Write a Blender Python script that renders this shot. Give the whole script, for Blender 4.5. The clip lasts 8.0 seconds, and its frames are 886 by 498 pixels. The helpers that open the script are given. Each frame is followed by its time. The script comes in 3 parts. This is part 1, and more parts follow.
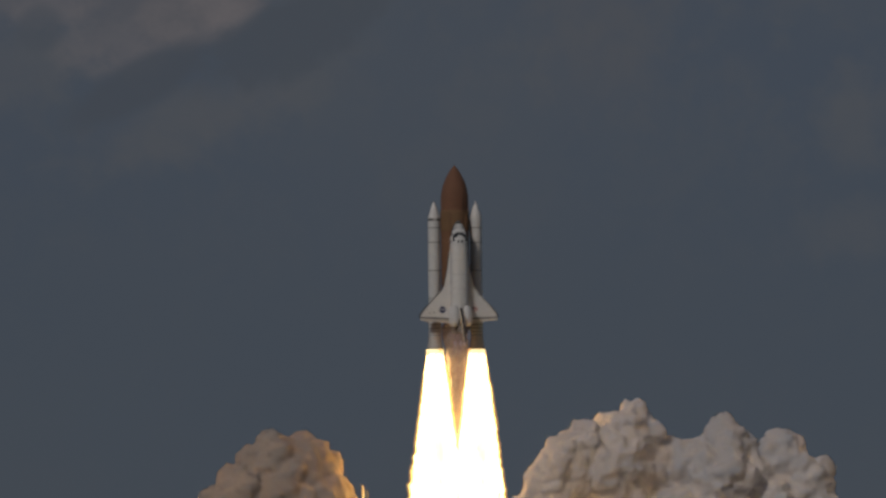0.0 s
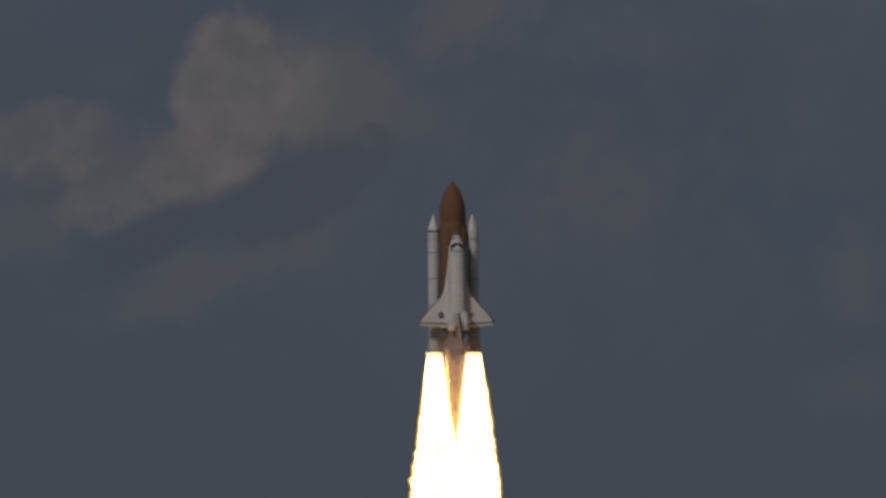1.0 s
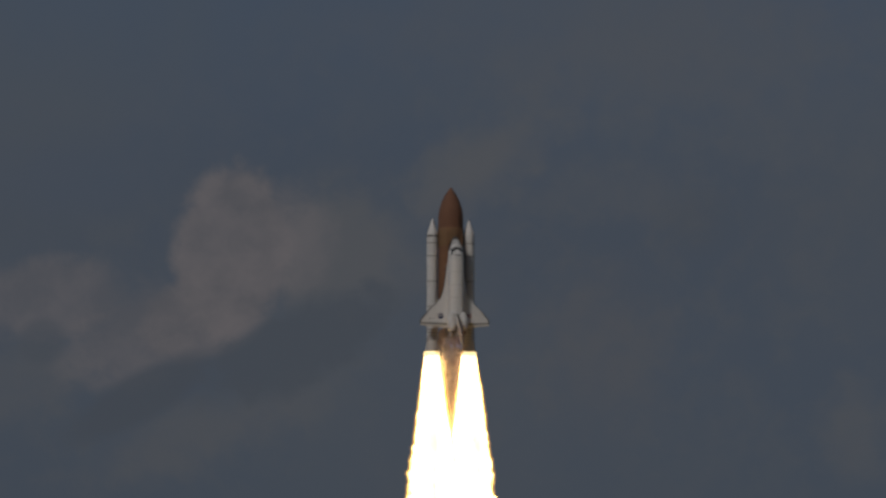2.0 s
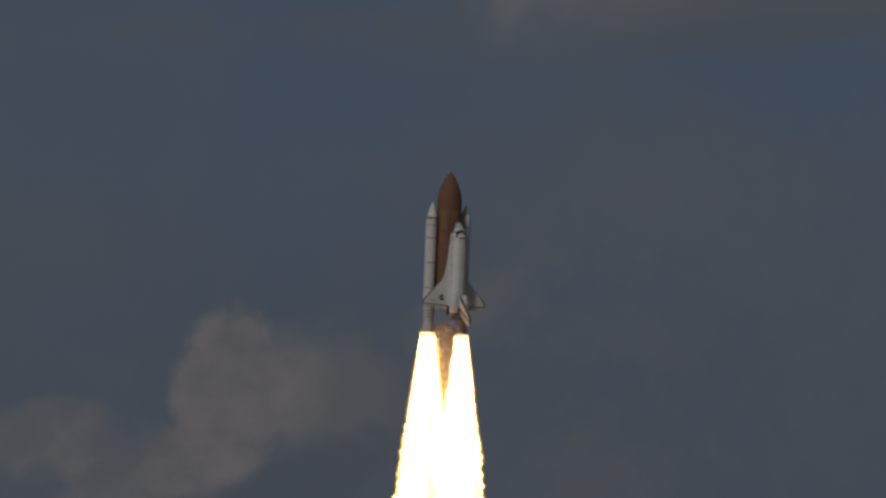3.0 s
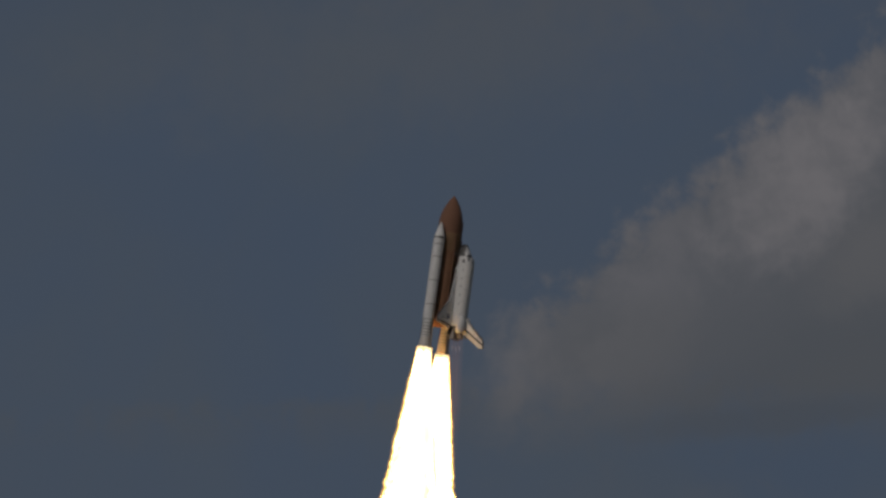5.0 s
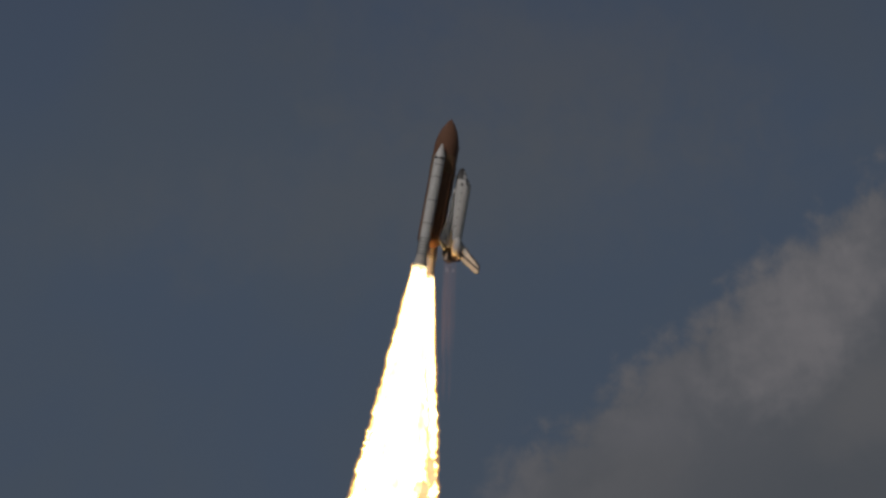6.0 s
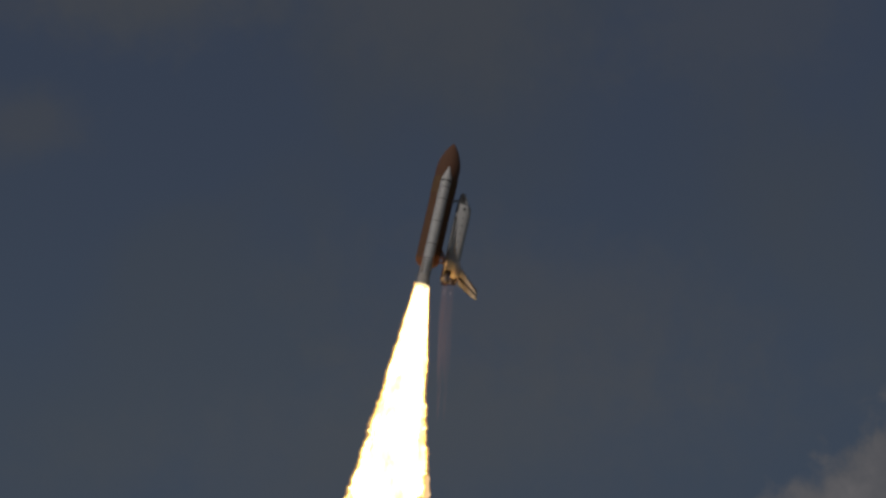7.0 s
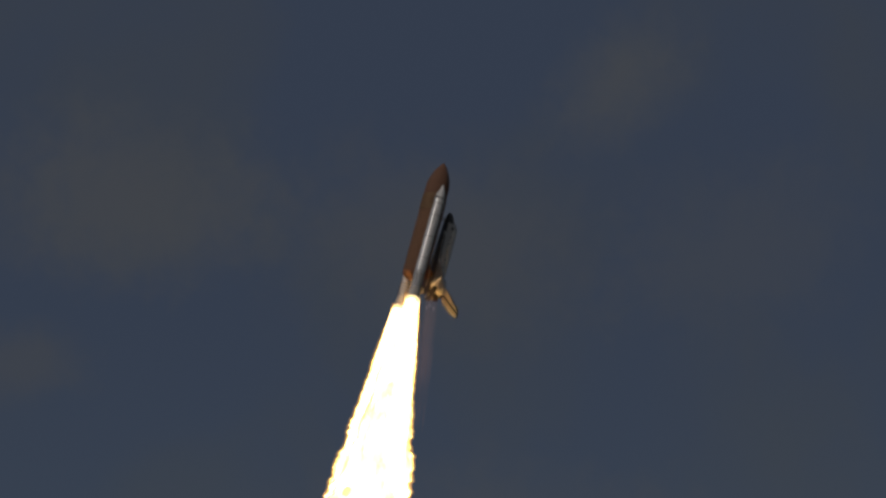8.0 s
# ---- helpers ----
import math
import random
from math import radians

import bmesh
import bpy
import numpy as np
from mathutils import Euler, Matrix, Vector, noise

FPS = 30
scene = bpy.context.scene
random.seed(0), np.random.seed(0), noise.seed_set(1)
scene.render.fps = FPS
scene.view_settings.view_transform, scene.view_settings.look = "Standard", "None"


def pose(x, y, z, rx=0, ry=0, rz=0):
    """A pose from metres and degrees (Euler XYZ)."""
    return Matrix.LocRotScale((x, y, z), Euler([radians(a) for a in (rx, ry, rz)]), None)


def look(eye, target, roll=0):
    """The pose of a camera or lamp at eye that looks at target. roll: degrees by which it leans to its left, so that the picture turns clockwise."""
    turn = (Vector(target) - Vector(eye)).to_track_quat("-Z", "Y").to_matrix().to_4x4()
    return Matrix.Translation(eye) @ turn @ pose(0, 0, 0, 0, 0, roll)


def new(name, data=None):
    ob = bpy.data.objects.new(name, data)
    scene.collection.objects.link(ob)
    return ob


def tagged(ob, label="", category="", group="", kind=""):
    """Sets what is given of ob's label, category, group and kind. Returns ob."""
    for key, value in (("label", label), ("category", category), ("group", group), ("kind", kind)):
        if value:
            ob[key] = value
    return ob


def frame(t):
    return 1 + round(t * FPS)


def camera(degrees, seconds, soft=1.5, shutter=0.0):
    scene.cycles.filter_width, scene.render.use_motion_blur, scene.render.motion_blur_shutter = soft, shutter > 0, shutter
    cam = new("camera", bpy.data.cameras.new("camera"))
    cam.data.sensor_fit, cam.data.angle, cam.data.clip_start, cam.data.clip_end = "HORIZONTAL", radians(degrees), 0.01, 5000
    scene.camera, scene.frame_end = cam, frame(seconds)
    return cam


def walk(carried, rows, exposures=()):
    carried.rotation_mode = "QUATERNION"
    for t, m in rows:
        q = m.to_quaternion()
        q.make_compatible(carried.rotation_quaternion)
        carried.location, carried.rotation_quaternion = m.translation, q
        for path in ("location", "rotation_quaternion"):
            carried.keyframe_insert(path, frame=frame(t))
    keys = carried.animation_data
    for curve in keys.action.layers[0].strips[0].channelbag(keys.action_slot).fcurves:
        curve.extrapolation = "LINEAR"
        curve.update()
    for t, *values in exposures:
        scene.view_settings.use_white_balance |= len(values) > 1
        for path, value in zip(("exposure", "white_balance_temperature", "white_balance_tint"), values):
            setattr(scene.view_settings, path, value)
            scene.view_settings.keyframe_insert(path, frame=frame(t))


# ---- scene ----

# camera: on the ground, tilting up after the climbing vehicle
LENS = 12.967
EYE = (0.0, 0.0, 3.0)
AIM = (  # seconds, elevation, turn to the right, in degrees
    (0.0, 8.464, 0.017),
    (0.5, 9.609, -0.001),
    (0.8, 10.272, -0.005),
    (1.0, 10.781, -0.011),
    (1.5, 12.000, -0.010),
    (1.7, 12.461, -0.010),
    (2.8, 14.658, 0.002),
    (3.0, 15.161, 0.005),
    (3.5, 16.232, 0.006),
    (4.0, 17.915, 0.012),
    (4.1, 18.292, 0.010),
    (4.5, 19.475, -0.008),
    (4.7, 19.997, -0.022),
    (5.8, 22.803, 0.066),
    (6.0, 22.993, 0.030),
    (6.3, 23.487, -0.018),
    (6.5, 24.157, -0.023),
    (6.8, 25.494, -0.043),
    (7.0, 26.519, -0.037),
    (7.4, 28.392, -0.004),
    (7.5, 28.708, 0.018),
    (8.0, 30.028, 0.026),
)
cam = camera(LENS, 8.0, soft=2.9)
walk(cam, [(t, pose(*EYE, 90 + up, 0, -turn)) for t, up, turn in AIM],
     exposures=((0.0, -2.0), (4.7, -2.0), (6.0, -1.95), (6.5, -2.12), (7.0, -2.2), (8.0, -2.25)))

# vehicle's flight: foot of the stack, nose along its z
FLIGHT = (
    (0.0, pose(4.3, 1167.0, 145.5, 4.76, -1.25, 7.85)),
    (0.8, pose(3.5, 1225.1, 192.4, 6.27, -1.48, 7.54)),
    (1.7, pose(2.8, 1283.1, 248.2, 7.64, -1.61, 9.86)),
    (2.8, pose(0.8, 1292.9, 311.3, 9.73, -2.22, 23.33)),
    (3.5, pose(-0.3, 1291.3, 352.3, 10.33, -2.80, 34.38)),
    (4.1, pose(-2.1, 1286.7, 389.4, 11.35, -3.98, 46.35)),
    (4.7, pose(-3.1, 1281.5, 429.2, 11.30, -4.24, 56.38)),
    (5.8, pose(-5.5, 1256.3, 510.7, 11.74, -6.68, 74.23)),
    (6.3, pose(-7.1, 1240.6, 544.8, 11.76, -7.38, 83.61)),
    (6.8, pose(-8.2, 1228.8, 581.9, 11.53, -8.79, 92.51)),
    (7.4, pose(-10.3, 1217.7, 629.4, 11.21, -10.52, 101.38)),
    (8.0, pose(-12.6, 1203.9, 676.5, 10.26, -11.74, 112.54)),
)

# ---- light ----
SUN_WAY = Vector((-0.43, -0.80, 0.42)).normalized()
sun = new("sun", bpy.data.lights.new("sun", "SUN"))
sun.data.energy, sun.data.angle, sun.data.color = 3.4, radians(6), (1.0, 0.92, 0.85)
sun.matrix_world = look(SUN_WAY * 900, (0, 0, 0))


class Nodes:
    """Short hand for building a node tree."""

    def __init__(self, tree):
        self.tree = tree
        tree.nodes.clear()

    def add(self, kind, **fields):
        node = self.tree.nodes.new(kind)
        for key, value in fields.items():
            if key == "operation":
                node.operation = value
            elif key == "data_type":
                node.data_type = value
            elif key == "noise_dimensions":
                node.noise_dimensions = value
            elif key == "feature":
                node.feature = value
        return node

    def link(self, a, b):
        self.tree.links.new(a, b)

    def math(self, op, a, b=0.0, c=0.0, clamp=False):
        node = self.add("ShaderNodeMath", operation=op)
        node.use_clamp = clamp
        for i, v in enumerate((a, b, c)):
            if isinstance(v, (int, float)):
                node.inputs[i].default_value = v
            else:
                self.link(v, node.inputs[i])
        return node.outputs[0]

    def smooth(self, value, low, high):
        node = self.add("ShaderNodeMapRange")
        node.interpolation_type = "SMOOTHSTEP"
        self.link(value, node.inputs[0])
        node.inputs[1].default_value, node.inputs[2].default_value = low, high
        return node.outputs[0]

    def mix(self, fac, a, b):
        node = self.add("ShaderNodeMix", data_type="RGBA")
        for v, slot in ((fac, 0), (a, 6), (b, 7)):
            if isinstance(v, (int, float)):
                node.inputs[slot].default_value = v
            elif isinstance(v, tuple):
                node.inputs[slot].default_value = (*v, 1.0)
            else:
                self.link(v, node.inputs[slot])
        return node.outputs[2]

    def noise(self, vector, scale, detail=5.0, rough=0.55, distort=0.0):
        node = self.add("ShaderNodeTexNoise", noise_dimensions="3D")
        self.link(vector, node.inputs["Vector"])
        node.inputs["Scale"].default_value, node.inputs["Detail"].default_value = scale, detail
        node.inputs["Roughness"].default_value, node.inputs["Distortion"].default_value = rough, distort
        return node.outputs["Fac"]


# sky: evening blue behind broken banks of grey cloud
world = bpy.data.worlds.new("sky")
scene.world = world
world.use_nodes = True
N = Nodes(world.node_tree)
sky = N.add("ShaderNodeTexSky")
sky.sky_type, sky.sun_disc = "NISHITA", False
sky.sun_elevation = math.asin(SUN_WAY.z)
sky.sun_rotation = math.atan2(SUN_WAY.x, SUN_WAY.y)
sky.air_density, sky.dust_density, sky.ozone_density = 1.0, 1.5, 1.0
way = N.add("ShaderNodeTexCoord").outputs["Generated"]
sep = N.add("ShaderNodeSeparateXYZ")
N.link(way, sep.inputs[0])
# azimuth from north and elevation, in degrees
AZ = N.math("MULTIPLY", N.math("ARCTAN2", sep.outputs[0], sep.outputs[1]), 57.2958)
EL = N.math("MULTIPLY", N.math("ARCSINE", sep.outputs[2]), 57.2958)
flat = N.add("ShaderNodeCombineXYZ")
N.link(AZ, flat.inputs[0]), N.link(EL, flat.inputs[1])
P2 = flat.outputs[0]
wide = N.noise(P2, 0.16, 6, 0.5, 0.3)
billow = N.noise(P2, 0.75, 7, 0.52, 0.3)
fine = N.noise(P2, 2.3, 6, 0.55, 0.2)
lump = N.math("ADD", N.math("MULTIPLY", N.math("SUBTRACT", billow, 0.5), 0.8),
              N.math("MULTIPLY", N.math("SUBTRACT", fine, 0.5), 0.7))


def bank(az, el, half_az, half_el, lean=0.0, rough=1.6, edge=0.5):
    """How much of a cloud bank lies in a direction: an oval ragged by the noise."""
    c, s = math.cos(radians(lean)), math.sin(radians(lean))
    du, dv = N.math("SUBTRACT", AZ, az), N.math("SUBTRACT", EL, el)
    u = N.math("DIVIDE", N.math("ADD", N.math("MULTIPLY", du, c), N.math("MULTIPLY", dv, s)), half_az)
    v = N.math("DIVIDE", N.math("SUBTRACT", N.math("MULTIPLY", dv, c), N.math("MULTIPLY", du, s)), half_el)
    d = N.math("SQRT", N.math("ADD", N.math("MULTIPLY", u, u), N.math("MULTIPLY", v, v)))
    return N.smooth(N.math("ADD", N.math("SUBTRACT", 1.0, d), N.math("MULTIPLY", lump, rough)), 0.0, edge)


def cover(colour, bank_value, share, shade):
    return N.mix(N.math("MULTIPLY", bank_value, share), colour, shade)


strength = N.add("ShaderNodeVectorMath", operation="SCALE")
N.link(sky.outputs[0], strength.inputs[0])
strength.inputs[3].default_value = 0.05
VEIL = (0.213, 0.262, 0.352)
tone = N.mix(N.smooth(wide, 0.35, 0.7), VEIL, (0.262, 0.292, 0.347))
tone = N.mix(N.math("MULTIPLY", N.smooth(lump, -0.12, 0.25), 0.5), tone, (0.28, 0.30, 0.345))
tone = N.mix(N.math("MULTIPLY", N.smooth(EL, 12.0, 7.0), 0.8), tone, (0.206, 0.25, 0.325))
mid = N.mix(N.smooth(EL, 13.0, 17.5), tone, N.mix(N.math("MULTIPLY", N.smooth(wide, 0.4, 0.65), 0.7), (0.215, 0.29, 0.425), (0.25, 0.305, 0.385)))
high = N.mix(N.smooth(EL, 22.5, 30.5), mid, N.mix(N.math("MULTIPLY", N.smooth(wide, 0.42, 0.62), 0.8), (0.175, 0.235, 0.375), (0.21, 0.25, 0.325)))
colour = N.mix(0.88, strength.outputs[0], high)
light = N.smooth(N.math("ADD", billow, N.math("MULTIPLY", fine, 0.4)), 0.5, 0.88)


def slope(az, el, lean, foot):
    """A bank below a slanting ragged edge through a direction, fading out at its foot."""
    c, s = math.cos(radians(lean)), math.sin(radians(lean))
    du, dv = N.math("SUBTRACT", AZ, az), N.math("SUBTRACT", EL, el)
    d = N.math("SUBTRACT", N.math("MULTIPLY", du, s), N.math("MULTIPLY", dv, c))
    inside = N.smooth(N.math("ADD", N.math("MULTIPLY", d, 0.75), N.math("MULTIPLY", lump, 1.25)), 0.0, 0.45)
    hold = N.math("MULTIPLY", inside, N.smooth(N.math("ADD", EL, N.math("MULTIPLY", lump, 0.9)), foot, foot + 1.6))
    deep = N.smooth(N.math("ADD", d, N.math("MULTIPLY", lump, 1.2)), 0.7, 3.4)
    return hold, deep


# evening cumulus: pinkish lit heads, blue-grey shaded feet
lit = N.mix(light, (0.325, 0.322, 0.358), (0.435, 0.405, 0.43))
dim = (0.292, 0.308, 0.345)
# veils round the low cumulus
colour = cover(colour, bank(-3.6, 10.4, 3.0, 0.75, 20, 0.9, 0.9), 0.6, (0.295, 0.308, 0.342))
colour = cover(colour, bank(-6.4, 11.1, 1.5, 0.8, 10, 0.9, 0.9), 0.45, dim)
colour = cover(colour, bank(-1.6, 13.0, 1.7, 1.25, 10, 0.7, 0.7), 0.8, (0.302, 0.315, 0.348))
colour = cover(colour, bank(0.5, 14.3, 1.8, 0.85, 28, 0.8, 0.9), 0.85, (0.300, 0.315, 0.350))
colour = cover(colour, bank(2.6, 13.9, 2.2, 0.8, -8, 1.0, 1.0), 0.4, dim)
colour = cover(colour, bank(2.4, 11.6, 1.6, 2.2, 0, 0.9, 1.0), 0.45, (0.290, 0.295, 0.325))
# blue gap behind the heads
colour = cover(colour, bank(-5.6, 14.1, 2.0, 1.0, 5, 0.6, 0.8), 0.55, (0.205, 0.262, 0.365))
# the low cumulus: its arm, its foot, its heads
colour = cover(colour, bank(-5.9, 12.3, 1.5, 0.75, 8, 0.55, 0.45), 0.62, lit)
colour = cover(colour, bank(-4.5, 11.8, 1.6, 0.9, 24, 0.5, 0.6), 0.65, lit)
colour = cover(colour, bank(-3.2, 13.0, 1.0, 1.5, -8, 0.5, 0.3), 0.9, lit)
colour = cover(colour, bank(-2.4, 13.2, 0.95, 1.1, 0, 0.6, 0.7), 0.6, lit)
colour = cover(colour, bank(-3.6, 12.1, 1.2, 0.75, 26, 0.5, 0.3), 0.75, lit)
colour = cover(colour, bank(-2.2, 11.6, 1.9, 0.66, 27, 1.1, 0.4), 0.8, (0.212, 0.248, 0.308))
colour = cover(colour, bank(-4.5, 10.85, 1.6, 0.45, 30, 0.6, 0.5), 0.85, (0.212, 0.246, 0.306))
colour = cover(colour, bank(-6.0, 11.65, 0.45, 0.4, 30, 0.6, 0.5), 0.6, (0.225, 0.26, 0.32))
# pale shreds low on the starboard side
colour = cover(colour, bank(6.1, 10.3, 0.75, 1.1, 0, 0.8, 0.8), 0.5, (0.300, 0.312, 0.342))
colour = cover(colour, bank(6.0, 8.7, 1.3, 0.7, 10, 0.8, 0.9), 0.42, (0.292, 0.306, 0.338))
colour = cover(colour, bank(3.8, 13.4, 0.9, 0.7, 10, 0.9, 0.8), 0.4, (0.225, 0.258, 0.315))
# thin grey sheet under the great bank
colour = cover(colour, bank(4.4, 15.6, 5.0, 1.9, 0, 0.9, 1.0), 0.5, (0.277, 0.305, 0.352))
bay = N.smooth(N.math("ADD", AZ, N.math("MULTIPLY", lump, 0.8)), 0.1, 1.5)
hold, deep = slope(0.9, 19.0, 4, 17.6)
colour = cover(colour, hold, 0.7, (0.262, 0.285, 0.322))
hold, deep = slope(1.0, 20.15, 34, 17.6)
shade = N.mix(deep, N.mix(light, (0.335, 0.345, 0.382), (0.415, 0.41, 0.445)), (0.268, 0.289, 0.328))
colour = cover(colour, N.math("MULTIPLY", hold, bay), 0.92, shade)
colour = cover(colour, bank(2.8, 19.5, 1.9, 0.8, 14, 0.6, 0.8), 0.45, N.mix(light, (0.295, 0.308, 0.338), (0.335, 0.343, 0.367)))
colour = cover(colour, bank(5.8, 21.9, 2.6, 1.2, 42, 0.7, 0.7), 0.8, N.mix(light, (0.44, 0.435, 0.47), (0.565, 0.54, 0.57)))
colour = cover(colour, bank(6.9, 20.7, 1.8, 0.9, 30, 0.7, 0.8), 0.55, (0.40, 0.395, 0.415))
colour = cover(colour, bank(5.0, 18.3, 3.0, 0.35, 4, 0.8, 0.7), 0.6, (0.225, 0.262, 0.325))
# high banks
colour = cover(colour, bank(-5.4, 30.7, 3.6, 1.8, -4, 0.9, 0.9), 0.72, (0.262, 0.279, 0.312))
colour = cover(colour, bank(-6.9, 28.2, 1.5, 0.8, 0, 0.9, 0.9), 0.5, (0.265, 0.278, 0.305))
colour = cover(colour, bank(3.1, 32.5, 1.8, 1.2, 25, 0.9, 1.0), 0.7, (0.268, 0.284, 0.317))
colour = cover(colour, bank(-0.2, 30.2, 4.2, 2.0, -10, 0.9, 1.0), 0.6, (0.250, 0.270, 0.312))
colour = cover(colour, bank(5.0, 30.0, 3.5, 1.8, 10, 0.9, 1.0), 0.45, (0.250, 0.272, 0.318))
colour = cover(colour, bank(1.5, 25.5, 5.5, 1.9, -5, 0.9, 1.0), 0.5, (0.285, 0.300, 0.332))
colour = cover(colour, bank(0.0, 23.8, 8.5, 1.7, 5, 0.9, 1.0), 0.5, (0.285, 0.312, 0.360))
colour = cover(colour, bank(2.5, 16.2, 6.0, 1.6, 0, 0.9, 1.0), 0.35, (0.29, 0.305, 0.345))
back = N.add("ShaderNodeBackground")
N.link(colour, back.inputs[0])
N.link(back.outputs[0], N.add("ShaderNodeOutputWorld").inputs[0])


# ---- materials ----
def surface(name, colour, rough=0.6, metal=0.0, grain=0.6, vary=0.12, bump=0.0, streak=0.0, stain=(0.2, 0.18, 0.16)):
    """A worn surface: base colour with grain and stains at two scales, in metres of the thing's own space."""
    m = bpy.data.materials.new(name)
    m.use_nodes = True
    n = Nodes(m.node_tree)
    place = n.add("ShaderNodeTexCoord").outputs["Object"]
    if streak:
        squeeze = n.add("ShaderNodeMapping")
        n.link(place, squeeze.inputs[0])
        squeeze.inputs["Scale"].default_value = (1, 1, streak)
        place = squeeze.outputs[0]
    broad, small = n.noise(place, 0.25 * grain, 4), n.noise(place, 2.5 * grain, 6, 0.65)
    dark = tuple(c * (1 - 1.6 * vary) for c in colour)
    pale = tuple(min(1.0, c * (1 + vary)) for c in colour)
    tint = n.mix(n.smooth(small, 0.25, 0.75), dark, pale)
    tint = n.mix(n.math("MULTIPLY", n.smooth(broad, 0.5, 0.8), min(0.6, 2.2 * vary)), tint, tuple(0.6 * c + 0.4 * s * c for c, s in zip(colour, stain)))
    b = n.add("ShaderNodeBsdfPrincipled")
    n.link(tint, b.inputs["Base Color"])
    b.inputs["Metallic"].default_value = metal
    n.link(n.math("ADD", n.math("MULTIPLY", small, 0.2), rough - 0.1), b.inputs["Roughness"])
    if bump:
        relief = n.add("ShaderNodeBump")
        relief.inputs["Strength"].default_value, relief.inputs["Distance"].default_value = 0.5, bump
        n.link(small, relief.inputs["Height"])
        n.link(relief.outputs[0], b.inputs["Normal"])
    n.link(b.outputs[0], n.add("ShaderNodeOutputMaterial").inputs[0])
    return m


def fire(name, core, edge, strength, scale=0.12, low=0.35, high=0.62):
    """Burning gas: gives off light, unevenly."""
    m = bpy.data.materials.new(name)
    m.use_nodes = True
    n = Nodes(m.node_tree)
    place = n.add("ShaderNodeTexCoord").outputs["Object"]
    e = n.add("ShaderNodeEmission")
    n.link(n.mix(n.smooth(n.noise(place, scale, 5), low, high), edge, core), e.inputs[0])
    e.inputs[1].default_value = strength
    n.link(e.outputs[0], n.add("ShaderNodeOutputMaterial").inputs[0])
    return m


def thin_gas(name, colour, strength, share, scale):
    """Nearly clear hot gas with a faint glow."""
    m = bpy.data.materials.new(name)
    m.use_nodes = True
    n = Nodes(m.node_tree)
    place = n.add("ShaderNodeTexCoord").outputs["Object"]
    squeeze = n.add("ShaderNodeMapping")
    n.link(place, squeeze.inputs[0])
    squeeze.inputs["Scale"].default_value = (1, 1, 0.12)
    e, clear, both = n.add("ShaderNodeEmission"), n.add("ShaderNodeBsdfTransparent"), n.add("ShaderNodeMixShader")
    e.inputs[0].default_value, e.inputs[1].default_value = (*colour, 1), strength
    n.link(n.math("MULTIPLY", n.smooth(n.noise(squeeze.outputs[0], scale, 4), 0.3, 0.75), share), both.inputs[0])
    n.link(clear.outputs[0], both.inputs[1]), n.link(e.outputs[0], both.inputs[2])
    n.link(both.outputs[0], n.add("ShaderNodeOutputMaterial").inputs[0])
    return m


def soft_smoke(name, colour, scale, through_share, thin=0.0):
    """Dense smoke: light also soaks through it; thin: how far it breaks up into clear gaps."""
    m = bpy.data.materials.new(name)
    m.use_nodes = True
    n = Nodes(m.node_tree)
    place = n.add("ShaderNodeTexCoord").outputs["Object"]
    tint = n.mix(n.smooth(n.noise(place, scale, 6), 0.3, 0.7), tuple(0.85 * c for c in colour), colour)
    d, soak, both = n.add("ShaderNodeBsdfDiffuse"), n.add("ShaderNodeBsdfTranslucent"), n.add("ShaderNodeMixShader")
    n.link(tint, d.inputs[0]), n.link(tint, soak.inputs[0])
    both.inputs[0].default_value = through_share
    n.link(d.outputs[0], both.inputs[1]), n.link(soak.outputs[0], both.inputs[2])
    relief = n.add("ShaderNodeBump")
    relief.inputs["Strength"].default_value, relief.inputs["Distance"].default_value = 0.3, 1.0
    n.link(n.noise(place, scale * 5, 5), relief.inputs["Height"])
    n.link(relief.outputs[0], d.inputs["Normal"])
    last = both
    if thin:
        clear, last = n.add("ShaderNodeBsdfTransparent"), n.add("ShaderNodeMixShader")
        n.link(n.math("MULTIPLY", n.smooth(n.noise(place, scale * 1.6, 5), 0.3, 0.65), thin), last.inputs[0])
        n.link(both.outputs[0], last.inputs[1]), n.link(clear.outputs[0], last.inputs[2])
    n.link(last.outputs[0], n.add("ShaderNodeOutputMaterial").inputs[0])
    return m


M_WHITE = surface("white tiles", (0.78, 0.76, 0.74), 0.5, grain=1.0, vary=0.07)
M_QUILT = surface("white quilted blanket", (0.72, 0.71, 0.70), 0.75, grain=1.4, vary=0.10, bump=0.02)
M_BOOSTER = surface("white booster paint", (0.72, 0.715, 0.71), 0.3, grain=0.7, vary=0.08, streak=0.25)
M_BLACK = surface("black silica tiles", (0.07, 0.066, 0.066), 0.5, grain=1.5, vary=0.25, bump=0.01)
M_GREYRCC = surface("grey carbon edge", (0.075, 0.072, 0.07), 0.5, grain=1.2, vary=0.2)
M_GLASS = surface("dark cabin glass", (0.008, 0.009, 0.012), 0.08, vary=0.05)
M_ORANGE = surface("orange sprayed foam", (0.215, 0.105, 0.064), 0.85, grain=0.9, vary=0.16, bump=0.03)
M_TANK = surface("tan brown foam", (0.225, 0.115, 0.064), 0.85, grain=0.8, vary=0.14, bump=0.03, streak=0.4)
M_BAND = surface("ochre foam", (0.265, 0.158, 0.085), 0.85, grain=0.9, vary=0.12, bump=0.03)
M_STEEL = surface("heat stained metal", (0.24, 0.215, 0.19), 0.4, 0.5, grain=1.5, vary=0.2)
